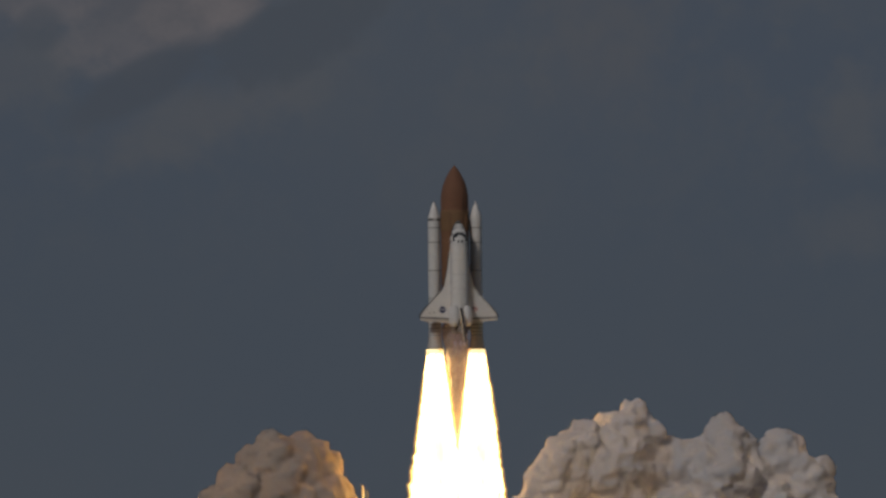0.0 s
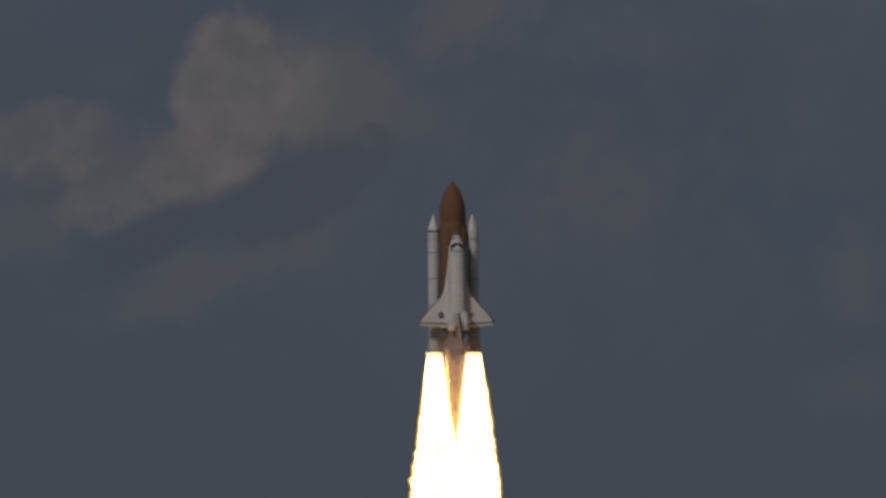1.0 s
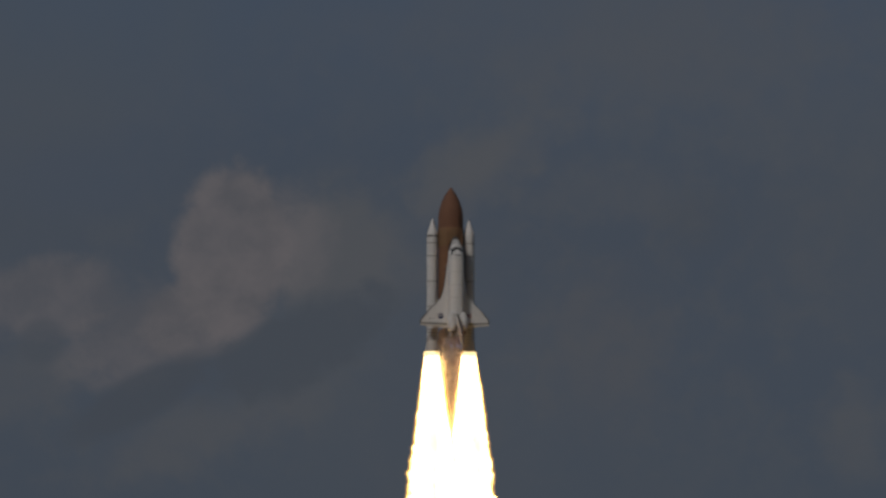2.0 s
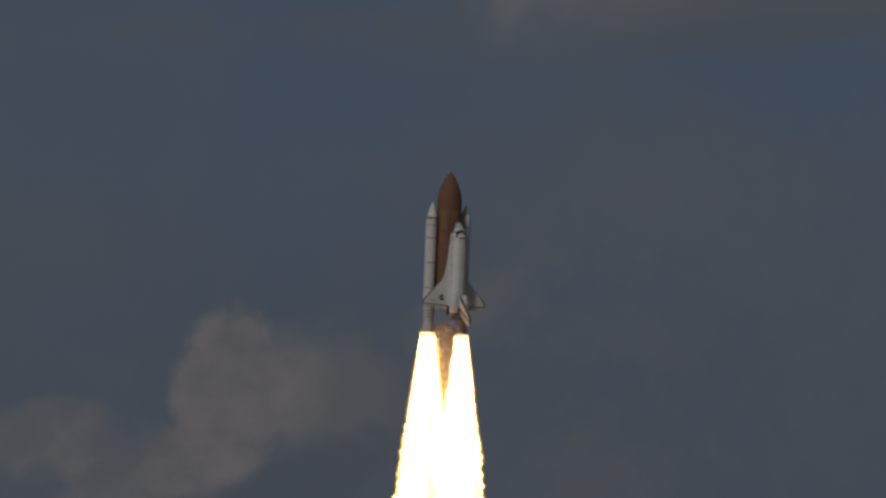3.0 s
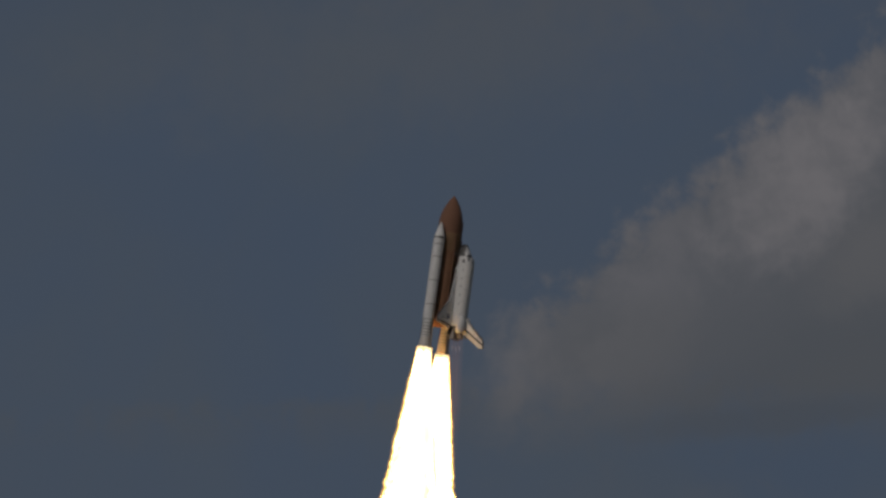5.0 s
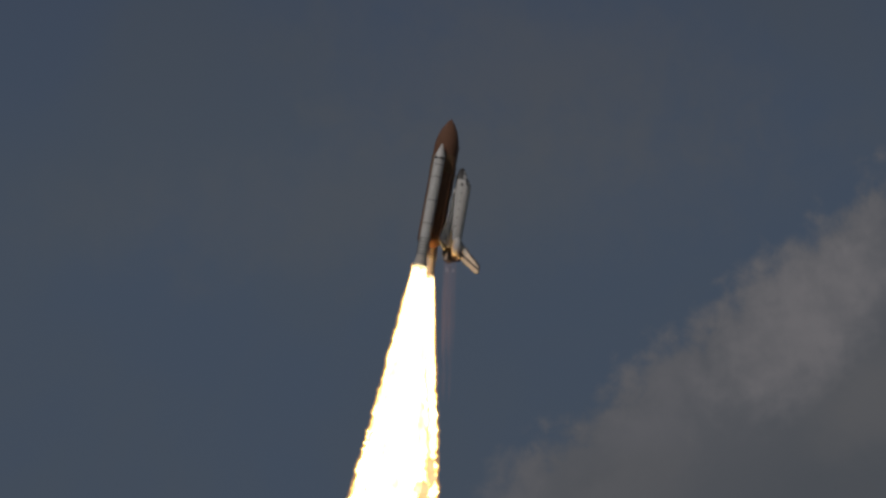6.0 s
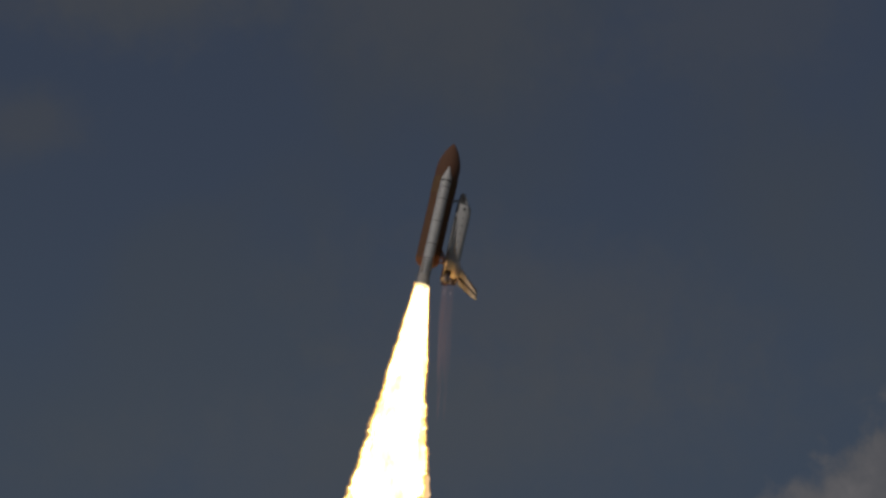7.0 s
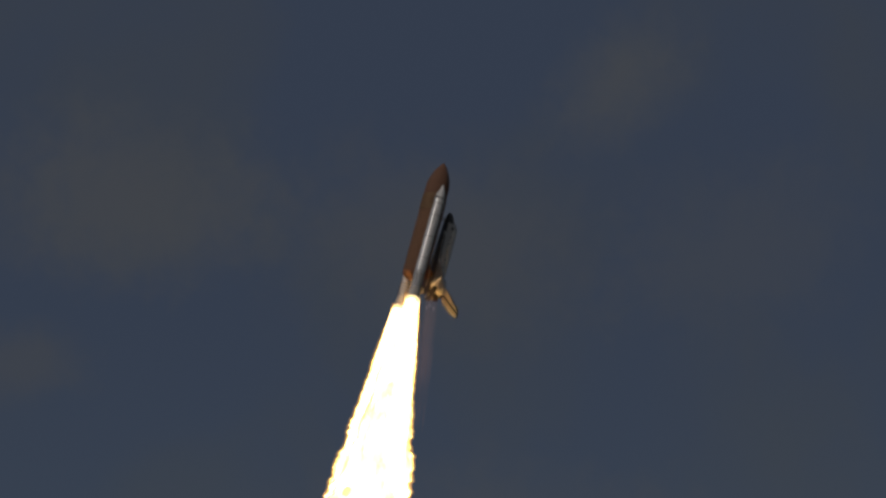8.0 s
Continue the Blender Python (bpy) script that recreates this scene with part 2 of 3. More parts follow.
M_SKIRT = surface("scorched skirt paint", (0.62, 0.57, 0.52), 0.5, grain=1.2, vary=0.2)
M_SEAM = surface("grey seam", (0.42, 0.41, 0.40), 0.6, vary=0.15)
M_TUNNEL = surface("bright white tunnel cover", (0.85, 0.84, 0.82), 0.25, vary=0.06)
M_JOINT = surface("grey joint band", (0.24, 0.235, 0.23), 0.6, vary=0.15)
M_LINE = surface("dark joint sealant", (0.10, 0.098, 0.096), 0.6, vary=0.15)
M_RING = surface("grey ring paint", (0.30, 0.285, 0.27), 0.5, vary=0.2)
M_ELEVON = surface("cream elevon tiles", (0.70, 0.66, 0.60), 0.6, grain=1.5, vary=0.1)
M_EMBLEM = surface("dark blue decal", (0.03, 0.04, 0.12), 0.5, vary=0.1)
M_RED = surface("faded red decal", (0.42, 0.10, 0.08), 0.5, vary=0.1)
M_STEAM = soft_smoke("white steam", (0.80, 0.79, 0.815), 0.05, 0.34)
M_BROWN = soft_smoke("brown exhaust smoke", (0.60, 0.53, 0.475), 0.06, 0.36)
M_VAPOUR = soft_smoke("brown vapour", (0.50, 0.45, 0.43), 0.3, 0.3, 0.5)
M_FIRE = fire("white hot exhaust", (1.0, 0.56, 0.22), (1.0, 0.50, 0.095), 70.0)
M_FLAME = fire("yellow flame", (1.0, 0.80, 0.42), (1.0, 0.62, 0.22), 7.0, 0.3)
M_EMBER = fire("orange flame", (1.0, 0.62, 0.25), (1.0, 0.42, 0.12), 4.5, 0.3)
M_MANTLE = thin_gas("orange flame mantle", (1.0, 0.62, 0.15), 9.0, 0.8, 0.25)
M_AURA = thin_gas("cooling flame fringe", (1.0, 0.52, 0.17), 5.0, 0.26, 0.2)
# smoke beside the plume: the fire's light on it is put in as emission
M_LIT_SMOKE = fire("smoke with emissive glow", (1.0, 0.62, 0.30), (1.0, 0.50, 0.18), 5.0, 0.25)
M_SHOCK = fire("pale shock glow", (0.9, 0.85, 1.0), (0.8, 0.8, 1.0), 0.55)
M_CLEAR = thin_gas("clear engine exhaust", (0.95, 0.62, 0.62), 0.75, 0.16, 0.6)
M_MAST = surface("white fibreglass mast", (0.72, 0.70, 0.66), 0.5, vary=0.08)
M_GIRDER = surface("grey painted steel", (0.30, 0.29, 0.28), 0.5, 0.2, vary=0.15)
M_GROUND = surface("scrub and sand", (0.10, 0.10, 0.055), 0.95, grain=0.02, vary=0.3, bump=0.4)


# ---- building blocks ----
def part(name, bm, material, parent=None, label="", smooth=True):
    """Links a bmesh as one object, under a thing or a part."""
    mesh = bpy.data.meshes.new(name)
    bmesh.ops.recalc_face_normals(bm, faces=bm.faces)
    for f in bm.faces:
        f.smooth = smooth
    bm.to_mesh(mesh)
    bm.free()
    for m in material if isinstance(material, (list, tuple)) else (material,):
        mesh.materials.append(m)
    if smooth:
        mesh.set_sharp_from_angle(angle=radians(40))
    ob = new(name, mesh)
    ob.parent = parent
    return tagged(ob, label=label)


def lathe(profile, sides=48, x=0.0, y=0.0, bm=None):
    """A body turned round z from (radius, height) pairs."""
    bm = bm or bmesh.new()
    rings = []
    for r, z in profile:
        if r < 1e-4:
            rings.append([bm.verts.new((x, y, z))])
        else:
            rings.append([bm.verts.new((x + r * math.cos(2 * math.pi * k / sides), y + r * math.sin(2 * math.pi * k / sides), z))
                          for k in range(sides)])
    for a, b in zip(rings, rings[1:]):
        for k in range(sides):
            j = (k + 1) % sides
            if len(a) > 1 and len(b) > 1:
                bm.faces.new((a[k], a[j], b[j], b[k]))
            elif len(a) > 1:
                bm.faces.new((a[k], a[j], b[0]))
            elif len(b) > 1:
                bm.faces.new((a[0], b[j], b[k]))
    return bm


def tube(points, radius, sides=10, bm=None):
    """A round bar along points."""
    bm = bm or bmesh.new()
    pts = [Vector(p) for p in points]
    rings = []
    for i, p in enumerate(pts):
        way = (pts[min(i + 1, len(pts) - 1)] - pts[max(i - 1, 0)]).normalized()
        q = way.to_track_quat("Z", "Y")
        rings.append([bm.verts.new(p + q @ Vector((radius * math.cos(2 * math.pi * k / sides), radius * math.sin(2 * math.pi * k / sides), 0)))
                      for k in range(sides)])
    for a, b in zip(rings, rings[1:]):
        for k in range(sides):
            bm.faces.new((a[k], a[(k + 1) % sides], b[(k + 1) % sides], b[k]))
    bm.faces.new(rings[0][::-1])
    bm.faces.new(rings[-1])
    return bm


def slab(outline, side_a, side_b, bm=None):
    """A plate between two matching outlines of points."""
    bm = bm or bmesh.new()
    a = [bm.verts.new(side_a(*p)) for p in outline]
    b = [bm.verts.new(side_b(*p)) for p in outline]
    n = len(outline)
    bm.faces.new(a)
    bm.faces.new(b[::-1])
    for k in range(n):
        bm.faces.new((a[k], b[k], b[(k + 1) % n], a[(k + 1) % n]))
    return bm


def box(x0, x1, y0, y1, z0, z1, bm=None):
    return slab(((x0, z0), (x1, z0), (x1, z1), (x0, z1)), lambda x, z: (x, y0, z), lambda x, z: (x, y1, z), bm)


def puff(bm, centre, radius, seed, detail=3, rough=0.35, stretch=(1, 1, 1)):
    """A billowing lump: a ball swollen by noise at three scales."""
    made = bmesh.ops.create_icosphere(bm, subdivisions=detail, radius=1.0)["verts"]
    off = Vector((seed * 7.31, seed * 3.17, seed * 5.73))
    for v in made:
        d = v.co.normalized()
        swell = abs(noise.noise(d * 1.7 + off)) * 0.9 + abs(noise.noise(d * 4.1 + off)) * 0.45 + abs(noise.noise(d * 9.0 + off)) * 0.14
        r = radius * (1 - rough * 0.5 + rough * 1.6 * swell)
        v.co = Vector(centre) + Vector((d.x * stretch[0], d.y * stretch[1], d.z * stretch[2])) * r
    return bm


# ---- ground ----
def ground():
    bm = bmesh.new()
    bmesh.ops.create_circle(bm, cap_ends=True, radius=4900, segments=96)
    tagged(part("ground", bm, M_GROUND), "flat coastal scrub and sand reaching the horizon", "ground", kind="structure")


ground()

# ---- the shuttle stack: x to the starboard of its back view, the orbiter towards -y, z to the nose ----
shuttle = tagged(new("space_shuttle"), "white winged orbiter on orange tank with two boosters, climbing", "space shuttle")
shuttle.empty_display_size = 5


def external_tank():
    def ogive(z):  # radius of the pointed upper tank
        return 4.2 * (1 - max(0.0, (z - 45.3) / 11.0) ** 2) ** 0.9
    nose = [(4.2, 42.6), (4.2, 45.3)] + [(ogive(45.3 + 10.6 * k / 22), 45.3 + 10.6 * k / 22) for k in range(1, 23)]
    bm = lathe(nose + [(0.14, 56.2), (0, 56.35)], 56)
    tank = part("external_tank", bm, M_ORANGE, shuttle, "orange-brown foam-covered fuel tank with pointed nose")
    ribs = bmesh.new()
    lathe([(4.2, 42.6), (4.24, 42.5), (4.24, 35.9), (4.2, 35.8)], 56, bm=ribs)
    part("intertank", ribs, M_BAND, tank, "ribbed ochre foam collar")
    for k in range(72):
        a = 2 * math.pi * k / 72
        rib = bmesh.new()
        w = 0.07
        c, s = math.cos(a), math.sin(a)
        out = [(4.20 * c - w * s, 4.20 * s + w * c), (4.33 * c - w * s, 4.33 * s + w * c), (4.33 * c + w * s, 4.33 * s - w * c), (4.20 * c + w * s, 4.20 * s - w * c)]
        slab(out, lambda x, y: (x, y, 36.2), lambda x, y: (x, y, 42.2), rib)
        part("stringer", rib, M_BAND, tank, smooth=False)
    dome = [(4.2 * math.cos(math.pi / 2 * k / 10), 12.2 - 3.0 * math.sin(math.pi / 2 * k / 10)) for k in range(11)]
    part("hydrogen_tank", lathe([(4.2, 35.8), (4.2, 30), (4.2, 24), (4.2, 18), (4.2, 12.2)] + dome[1:], 56), M_TANK, tank)
    for z in (35.85, 42.55, 27.9, 20.0, 12.4):
        part("weld_band", lathe([(4.19, z - 0.12), (4.27, z - 0.08), (4.27, z + 0.08), (4.19, z + 0.12)], 56), M_ORANGE, tank)
    # feed line and cable tray
    line = [(2.75, -3.55, 40.6), (2.95, -3.85, 39.4), (2.95, -3.9, 30), (2.95, -3.9, 20), (2.95, -3.9, 13.4), (2.2, -5.6, 12.6)]
    part("feed_line", tube(line, 0.26), M_TANK, tank, "foam-covered propellant pipe")
    part("cable_tray", box(1.5, 1.72, -4.16, -3.86, 13.0, 47.0), M_ORANGE, tank)
    part("cable_tray", box(-1.9, -1.7, -4.1, -3.75, 13.0, 41.5), M_ORANGE, tank)
    for s in (-1, 1):
        part("bipod_strut", tube([(s * 1.4, -3.9, 35.0), (0, -6.1, 36.0)], 0.16), M_STEEL, tank)
        part("thrust_strut", tube([(s * 1.6, -3.9, 16.5), (s * 2.0, -6.0, 12.9)], 0.28), M_TANK, tank)
        part("cross_strut", tube([(s * 4.0, -1.4, 12.9), (s * 2.0, -6.0, 12.9)], 0.22), M_TANK, tank)
        part("booster_attachment", box(s * 4.1 - 0.35, s * 4.1 + 0.55, -0.4, 0.4, 38.2, 39.6), M_ORANGE, tank)
        for y in (-1.2, 1.2):
            part("sway_brace", tube([(s * 3.9, y, 12.6), (s * 5.0, y * 0.9, 11.4)], 0.18), M_STEEL, tank)


def booster(side):
    x = 6.35 * side
    case = [(1.855, 39.9), (1.855, 34), (1.855, 26), (1.855, 18), (1.855, 10), (1.855, 3.9)]
    srb = part("solid_rocket_booster", lathe(case, 36, x), M_BOOSTER, shuttle,
               "white booster with black band under its nose cone" if side < 0 else "white solid-fuel booster")
    nose = [(1.855, 39.9), (1.84, 40.4)] + [(1.84 - 1.42 * (k / 6) ** 1.08, 40.4 + 4.2 * k / 6) for k in range(1, 7)] + [(0.30, 44.95), (0.14, 45.3), (0, 45.4)]
    part("nose_cone", lathe(nose, 36, x), M_WHITE, srb)
    if side < 0:
        for k in range(4):  # broken black ring
            bm = bmesh.new()
            a0, n = math.pi / 2 * k + 0.12, 9
            pts = [(a0 + 1.33 * j / n) for j in range(n + 1)]
            low = [bm.verts.new((x + 1.875 * math.cos(a), 1.875 * math.sin(a), 39.35)) for a in pts]
            top = [bm.verts.new((x + 1.875 * math.cos(a), 1.875 * math.sin(a), 40.0)) for a in pts]
            for j in range(n):
                bm.faces.new((low[j], low[j + 1], top[j + 1], top[j]))
            part("black_band", bm, M_BLACK, srb, "black ring stripe")
    for z in (37.2, 32.8, 24.3, 15.8, 10.4):
        part("joint_ring", lathe([(1.85, z - 0.14), (1.90, z - 0.12), (1.90, z + 0.12), (1.85, z + 0.14)], 36, x), M_JOINT, srb, "grey joint ring")
    for z in (9.2, 8.0, 6.9, 5.8, 4.8):
        part("stiffener_ring", lathe([(1.85, z - 0.16), (2.08, z - 0.12), (2.08, z + 0.12), (1.85, z + 0.16)], 36, x), M_RING, srb, "grey stiffener ring")
    part("aft_skirt", lathe([(1.86, 4.3), (1.92, 3.9), (2.08, 2.6), (2.42, 0.35), (2.42, 0.1), (2.3, 0.1), (2.0, 2.4)], 36, x), M_SKIRT, srb, "flared scorched skirt")
    part("nozzle", lathe([(1.0, 2.4), (1.3, 1.4), (1.75, 0.2), (1.9, -0.4), (1.8, -0.4), (1.2, 1.4)], 32, x), M_STEEL, srb, "dark metal exhaust nozzle")
    # cable tunnel down the outer flank, with its clamps
    a = math.pi - 0.68 if side < 0 else 0.68
    c, s = math.cos(a), math.sin(a)
    for k in range(21):
        z0 = 10.6 + 1.36 * k
        out = [(x + u * c - w * s, u * s + w * c) for u, w in ((1.83, 0.30), (2.03, 0.24), (2.03, -0.24), (1.83, -0.30))]
        part("tunnel_cover", slab(out, lambda u, v: (u, v, z0), lambda u, v: (u, v, z0 + 1.12)), M_TUNNEL, srb, "bright white cable tunnel cover", smooth=False)
    out = [(x + u * c - w * s, u * s + w * c) for u, w in ((1.82, 0.2), (1.93, 0.2), (1.93, -0.2), (1.82, -0.2))]
    part("cable_tunnel", slab(out, lambda u, v: (u, v, 4.6), lambda u, v: (u, v, 39.0)), M_RING, srb, smooth=False)
    return srb


# the orbiter's hull: height, half width, belly, back
HULL = ((39.0, 0.10, -7.05, -7.30), (38.75, 0.55, -6.70, -7.70), (38.2, 1.02, -6.42, -8.15), (37.2, 1.55, -6.18, -8.75),
        (36.0, 1.98, -6.05, -9.28), (35.0, 2.22, -5.98, -9.72), (34.3, 2.36, -5.95, -10.35), (33.5, 2.48, -5.93, -10.95),
        (32.5, 2.56, -5.92, -11.15), (30.5, 2.62, -5.90, -11.22), (26, 2.64, -5.90, -11.22), (22, 2.64, -5.90, -11.22),
        (18, 2.64, -5.90, -11.22), (14, 2.64, -5.90, -11.20), (11.0, 2.62, -5.95, -11.0), (9.8, 2.55, -6.0, -10.8), (9.4, 2.4, -6.15, -10.6))


def hull_point(z, a, out=0.0):
    """A point of the hull at height z, angle a from the back (0) over starboard to the belly (180 degrees)."""
    zs = [h[0] for h in HULL]
    k = next((i for i in range(len(zs) - 2) if z >= zs[i + 1]), len(zs) - 2)
    t = (zs[k] - z) / (zs[k] - zs[k + 1])
    w, lo, hi = (HULL[k][i] * (1 - t) + HULL[k + 1][i] * t for i in (1, 2, 3))
    c, s = math.cos(radians(a)), math.sin(radians(a))
    e = 2 / 2.3 if c > 0 else 2 / 4.5
    mid, h = (lo * 0.55 + hi * 0.45), 0
    h = (mid - hi) if c > 0 else (lo - mid)
    return Vector(((w + out) * math.copysign(abs(s) ** e, s), mid - (h + out) * math.copysign(abs(c) ** e, c), z))


def hull_patch(name, z0, z1, a0, a1, material, parent, label="", out=0.03, nz=3, na=8):
    bm = bmesh.new()
    grid = [[bm.verts.new(hull_point(z0 + (z1 - z0) * i / nz, a0 + (a1 - a0) * j / na, out)) for j in range(na + 1)] for i in range(nz + 1)]
    for i in range(nz):
        for j in range(na):
            bm.faces.new((grid[i][j], grid[i][j + 1], grid[i + 1][j + 1], grid[i + 1][j]))
    return part(name, bm, material, parent, label)


def orbiter():
    bm, n = bmesh.new(), 48
    rings = [[bm.verts.new(hull_point(h[0], 360 * k / n)) for k in range(n)] for h in HULL]
    for a, b in zip(rings, rings[1:]):
        for k in range(n):
            f = bm.faces.new((a[k], a[(k + 1) % n], b[(k + 1) % n], b[k]))
            angle = 360 * (k + 0.5) / n
            z = f.calc_center_median().z
            dark_from = 25 if z > 38.0 else 50 if z > 36.3 else 70 if z > 34.4 else 112
            f.material_index = 1 if dark_from < angle < 360 - dark_from else 0
    bm.faces.new(rings[0][::-1])
    bm.faces.new(rings[-1]).material_index = 1
    hull = part("orbiter", bm, (M_QUILT, M_BLACK), shuttle, "white winged orbiter with black underside")
    hull_patch("nose_cap", 38.95, 37.9, 0, 360, M_GREYRCC, hull, "dark grey nose cap", 0.04, 3, 32)
    hull_patch("nose_line", 37.35, 37.2, -80, 80, M_LINE, hull, out=0.02, nz=1, na=20)
    for s in (-1, 1):
        # cockpit panes, overhead windows, thruster ports
        for a0, a1, z0, z1 in ((1, 16, 35.35, 34.3), (17, 33, 35.15, 33.7), (34.5, 53, 34.75, 32.6)):
            hull_patch("cockpit_window", z0, z1, s * a0, s * a1, M_GLASS, hull, "dark cabin pane", 0.04, 2, 5)
        hull_patch("pod_seam", 12.7, 12.55, s * 1, s * 60, M_LINE, hull, out=0.066, nz=1, na=12)
        hull_patch("overhead_window", 32.8, 32.1, s * 5, s * 16, M_GLASS, hull, "dark cabin pane", 0.03, 1, 3)
        hull_patch("thruster_port", 37.0, 36.4, s * 20, s * 34, M_LINE, hull, out=0.03, nz=1, na=3)
        # cargo doors with their seams, vents along the flank
        hull_patch("cargo_door", 31.2, 13.6, s * 1, s * 66, M_WHITE, hull, "long white cargo bay door", 0.05, 8, 14)
        for z in (27.0, 22.6, 18.2):
            hull_patch("door_seam", z, z - 0.07, s * 1, s * 66, M_SEAM, hull, out=0.062, nz=1, na=12)
        for z in (32.2, 29.4, 26.6, 23.6, 20.6, 17.4):
            hull_patch("vent_door", z, z - 0.45, s * 76, s * 84, M_LINE, hull, out=0.03, nz=1, na=2)
        hull_patch("cabin_hatch", 33.0, 32.0, s * 76, s * 90, M_LINE, hull, out=0.02, nz=1, na=2) if s < 0 else None
        # wing, split into skin, dark leading edge and elevons
        plan = [(2.2, 31.0), (2.75, 29.2), (3.3, 24.6), (4.2, 20.0), (4.9, 18.3), (6.4, 16.6), (10.4, 12.35), (11.35, 11.3), (11.75, 10.5), (11.85, 10.0), (2.2, 9.6)]

        def top(x, z, s=s):
            return (s * x, -6.62 - 0.45 * max(0, (11.9 - x) / 9.3) * min(1, (31.4 - z) / 9), z)

        def low(x, z, s=s):
            return (s * x, -6.42 + 0.40 * max(0, (11.9 - x) / 9.3), z)
        bm = slab(plan, top, low)
        bm.faces.ensure_lookup_table()
        bm.faces[1].material_index = 1
        wing = part("wing", bm, (M_WHITE, M_BLACK), hull, "white delta wing, black below", smooth=False)
        wing.data.materials[0] = M_WHITE
        edge = [Vector(top(x, z)) * 0.5 + Vector(low(x, z)) * 0.5 for x, z in plan[1:10]]
        part("leading_edge", tube(edge, 0.24), M_GREYRCC, hull, "grey carbon leading edge")
        for x0, x1 in ((2.75, 6.5), (6.65, 11.75)):
            zz = lambda x: 8.1 + 0.95 * (x - 2.6) / 9.2
            out = [(x0, 9.35), (x1, 9.75), (x1, zz(x1)), (x0, zz(x0))]
            part("elevon", slab(out, lambda x, z: (s * x, -6.62 - 0.30 * (11.9 - x) / 9.3 * (z - 7.6) / 2, z), lambda x, z: (s * x, -6.45 + 0.2 * (11.9 - x) / 9.3 * (z - 7.6) / 2, z)),
                 M_ELEVON, hull, "cream elevon flap", smooth=False)
        part("elevon_hinge", slab([(2.7, 9.33), (11.8, 9.73), (11.8, 10.1), (2.7, 9.72)], lambda x, z: (s * x, -6.64 - 0.45 * (11.9 - x) / 9.3, z), lambda x, z: (s * x, -6.45 + 0.3 * (11.9 - x) / 9.3, z)),
             M_LINE, hull, "dark hinge gap", smooth=False)
        # pod of the manoeuvring engines
        bm = bmesh.new()
        prof = ((13.4, 0.1), (13.2, 0.7), (12.6, 1.15), (11.6, 1.45), (10.2, 1.62), (8.6, 1.62), (7.5, 1.42), (7.1, 1.1))
        rings = [[bm.verts.new((s * 1.95 + r * math.cos(2 * math.pi * k / 20), -10.5 - r * math.sin(2 * math.pi * k / 20), z)) for k in range(20)] for z, r in prof]
        for a, b in zip(rings, rings[1:]):
            for k in range(20):
                bm.faces.new((a[k], a[(k + 1) % 20], b[(k + 1) % 20], b[k]))
        bm.faces.new(rings[-1])
        part("engine_pod", bm, M_QUILT, hull, "rounded white engine pod")
        part("pod_nozzle", lathe([(0.25, 7.3), (0.4, 6.7), (0.55, 6.0), (0.5, 6.0), (0.3, 7.1)], 20, s * 2.3, -11.1), M_STEEL, hull, "dark metal nozzle")
    # three main engines and the body flap
    for x, y, z in ((0, -9.9, 9.3), (-1.4, -7.7, 9.0), (1.4, -7.7, 9.0)):
        prof = [(0.35, z), (0.5, z - 0.6), (0.8, z - 1.6), (1.02, z - 2.7), (1.17, z - 4.0), (1.10, z - 4.0), (0.9, z - 2.6), (0.4, z - 0.7)]
        bell = part("engine_bell", lathe(prof, 32, x, y), M_STEEL, hull, "dark metal main engine bell")
    part("engine_shield", lathe([(2.3, 9.5), (2.2, 8.9), (1.4, 8.6), (0, 8.5)], 32, 0, -8.4), M_BLACK, hull, "black heat shield")
    part("body_flap", slab([(-2.6, 9.7), (2.6, 9.7), (2.5, 6.6), (-2.5, 6.6)], lambda x, z: (x, -6.35, z), lambda x, z: (x, -5.95, z)), M_BLACK, hull, "black body flap", smooth=False)
    # fin and split rudder
    fin = [(-10.8, 13.6), (-11.4, 12.4), (-12.3, 11.3), (-18.8, 5.1), (-19.3, 4.3), (-19.3, 3.5), (-11.0, 9.2)]
    half = lambda y: 0.36 - 0.20 * (-y - 11) / 8
    part("tail_fin", slab(fin, lambda y, z: (half(y), y, z), lambda y, z: (-half(y), y, z)), M_WHITE, hull, "white swept tail fin", smooth=False)
    part("fin_edge", tube([(0, y, z) for y, z in fin[1:5]], 0.3), M_GREYRCC, hull, "dark fin edge")
    rud = [(-11.9, 8.25), (-19.3, 3.15), (-19.4, 2.0), (-17.7, 2.3), (-12.5, 6.1)]
    for s in (-1, 1):
        part("rudder", slab(rud, lambda y, z: (s * half(y) * 0.9, y, z), lambda y, z: (s * 0.04, y, z)), M_ELEVON, hull, "cream rudder panel", smooth=False)
        part("rudder_gap", slab([(-11.7, 8.95), (-19.3, 3.75), (-19.3, 3.0), (-11.7, 8.1)], lambda y, z: (s * (half(y) + 0.015), y, z), lambda y, z: (s * 0.05, y, z)), M_GREYRCC, hull, smooth=False)
    part("fin_tip", tube([(0, -19.3, 4.3), (0, -19.4, 3.2), (0, -19.45, 2.0)], 0.2), M_GREYRCC, hull)
    # markings on the wings
    bm = bmesh.new()
    bmesh.ops.create_circle(bm, cap_ends=True, radius=0.98, segments=32, matrix=Matrix.Translation((-5.0, -7.04, 12.2)) @ pose(0, 0, 0, 90) )
    part("emblem", bm, M_EMBLEM, hull, "round dark blue emblem")
    part("emblem_stroke", box(-5.7, -4.3, -7.07, -7.045, 12.1, 12.4), M_WHITE, hull)
    for k in range(4):
        part("flag_stripe", box(4.0, 5.6, -7.06, -7.03, 11.75 + 0.32 * k, 11.9 + 0.32 * k), M_RED, hull, "faded red stripe")
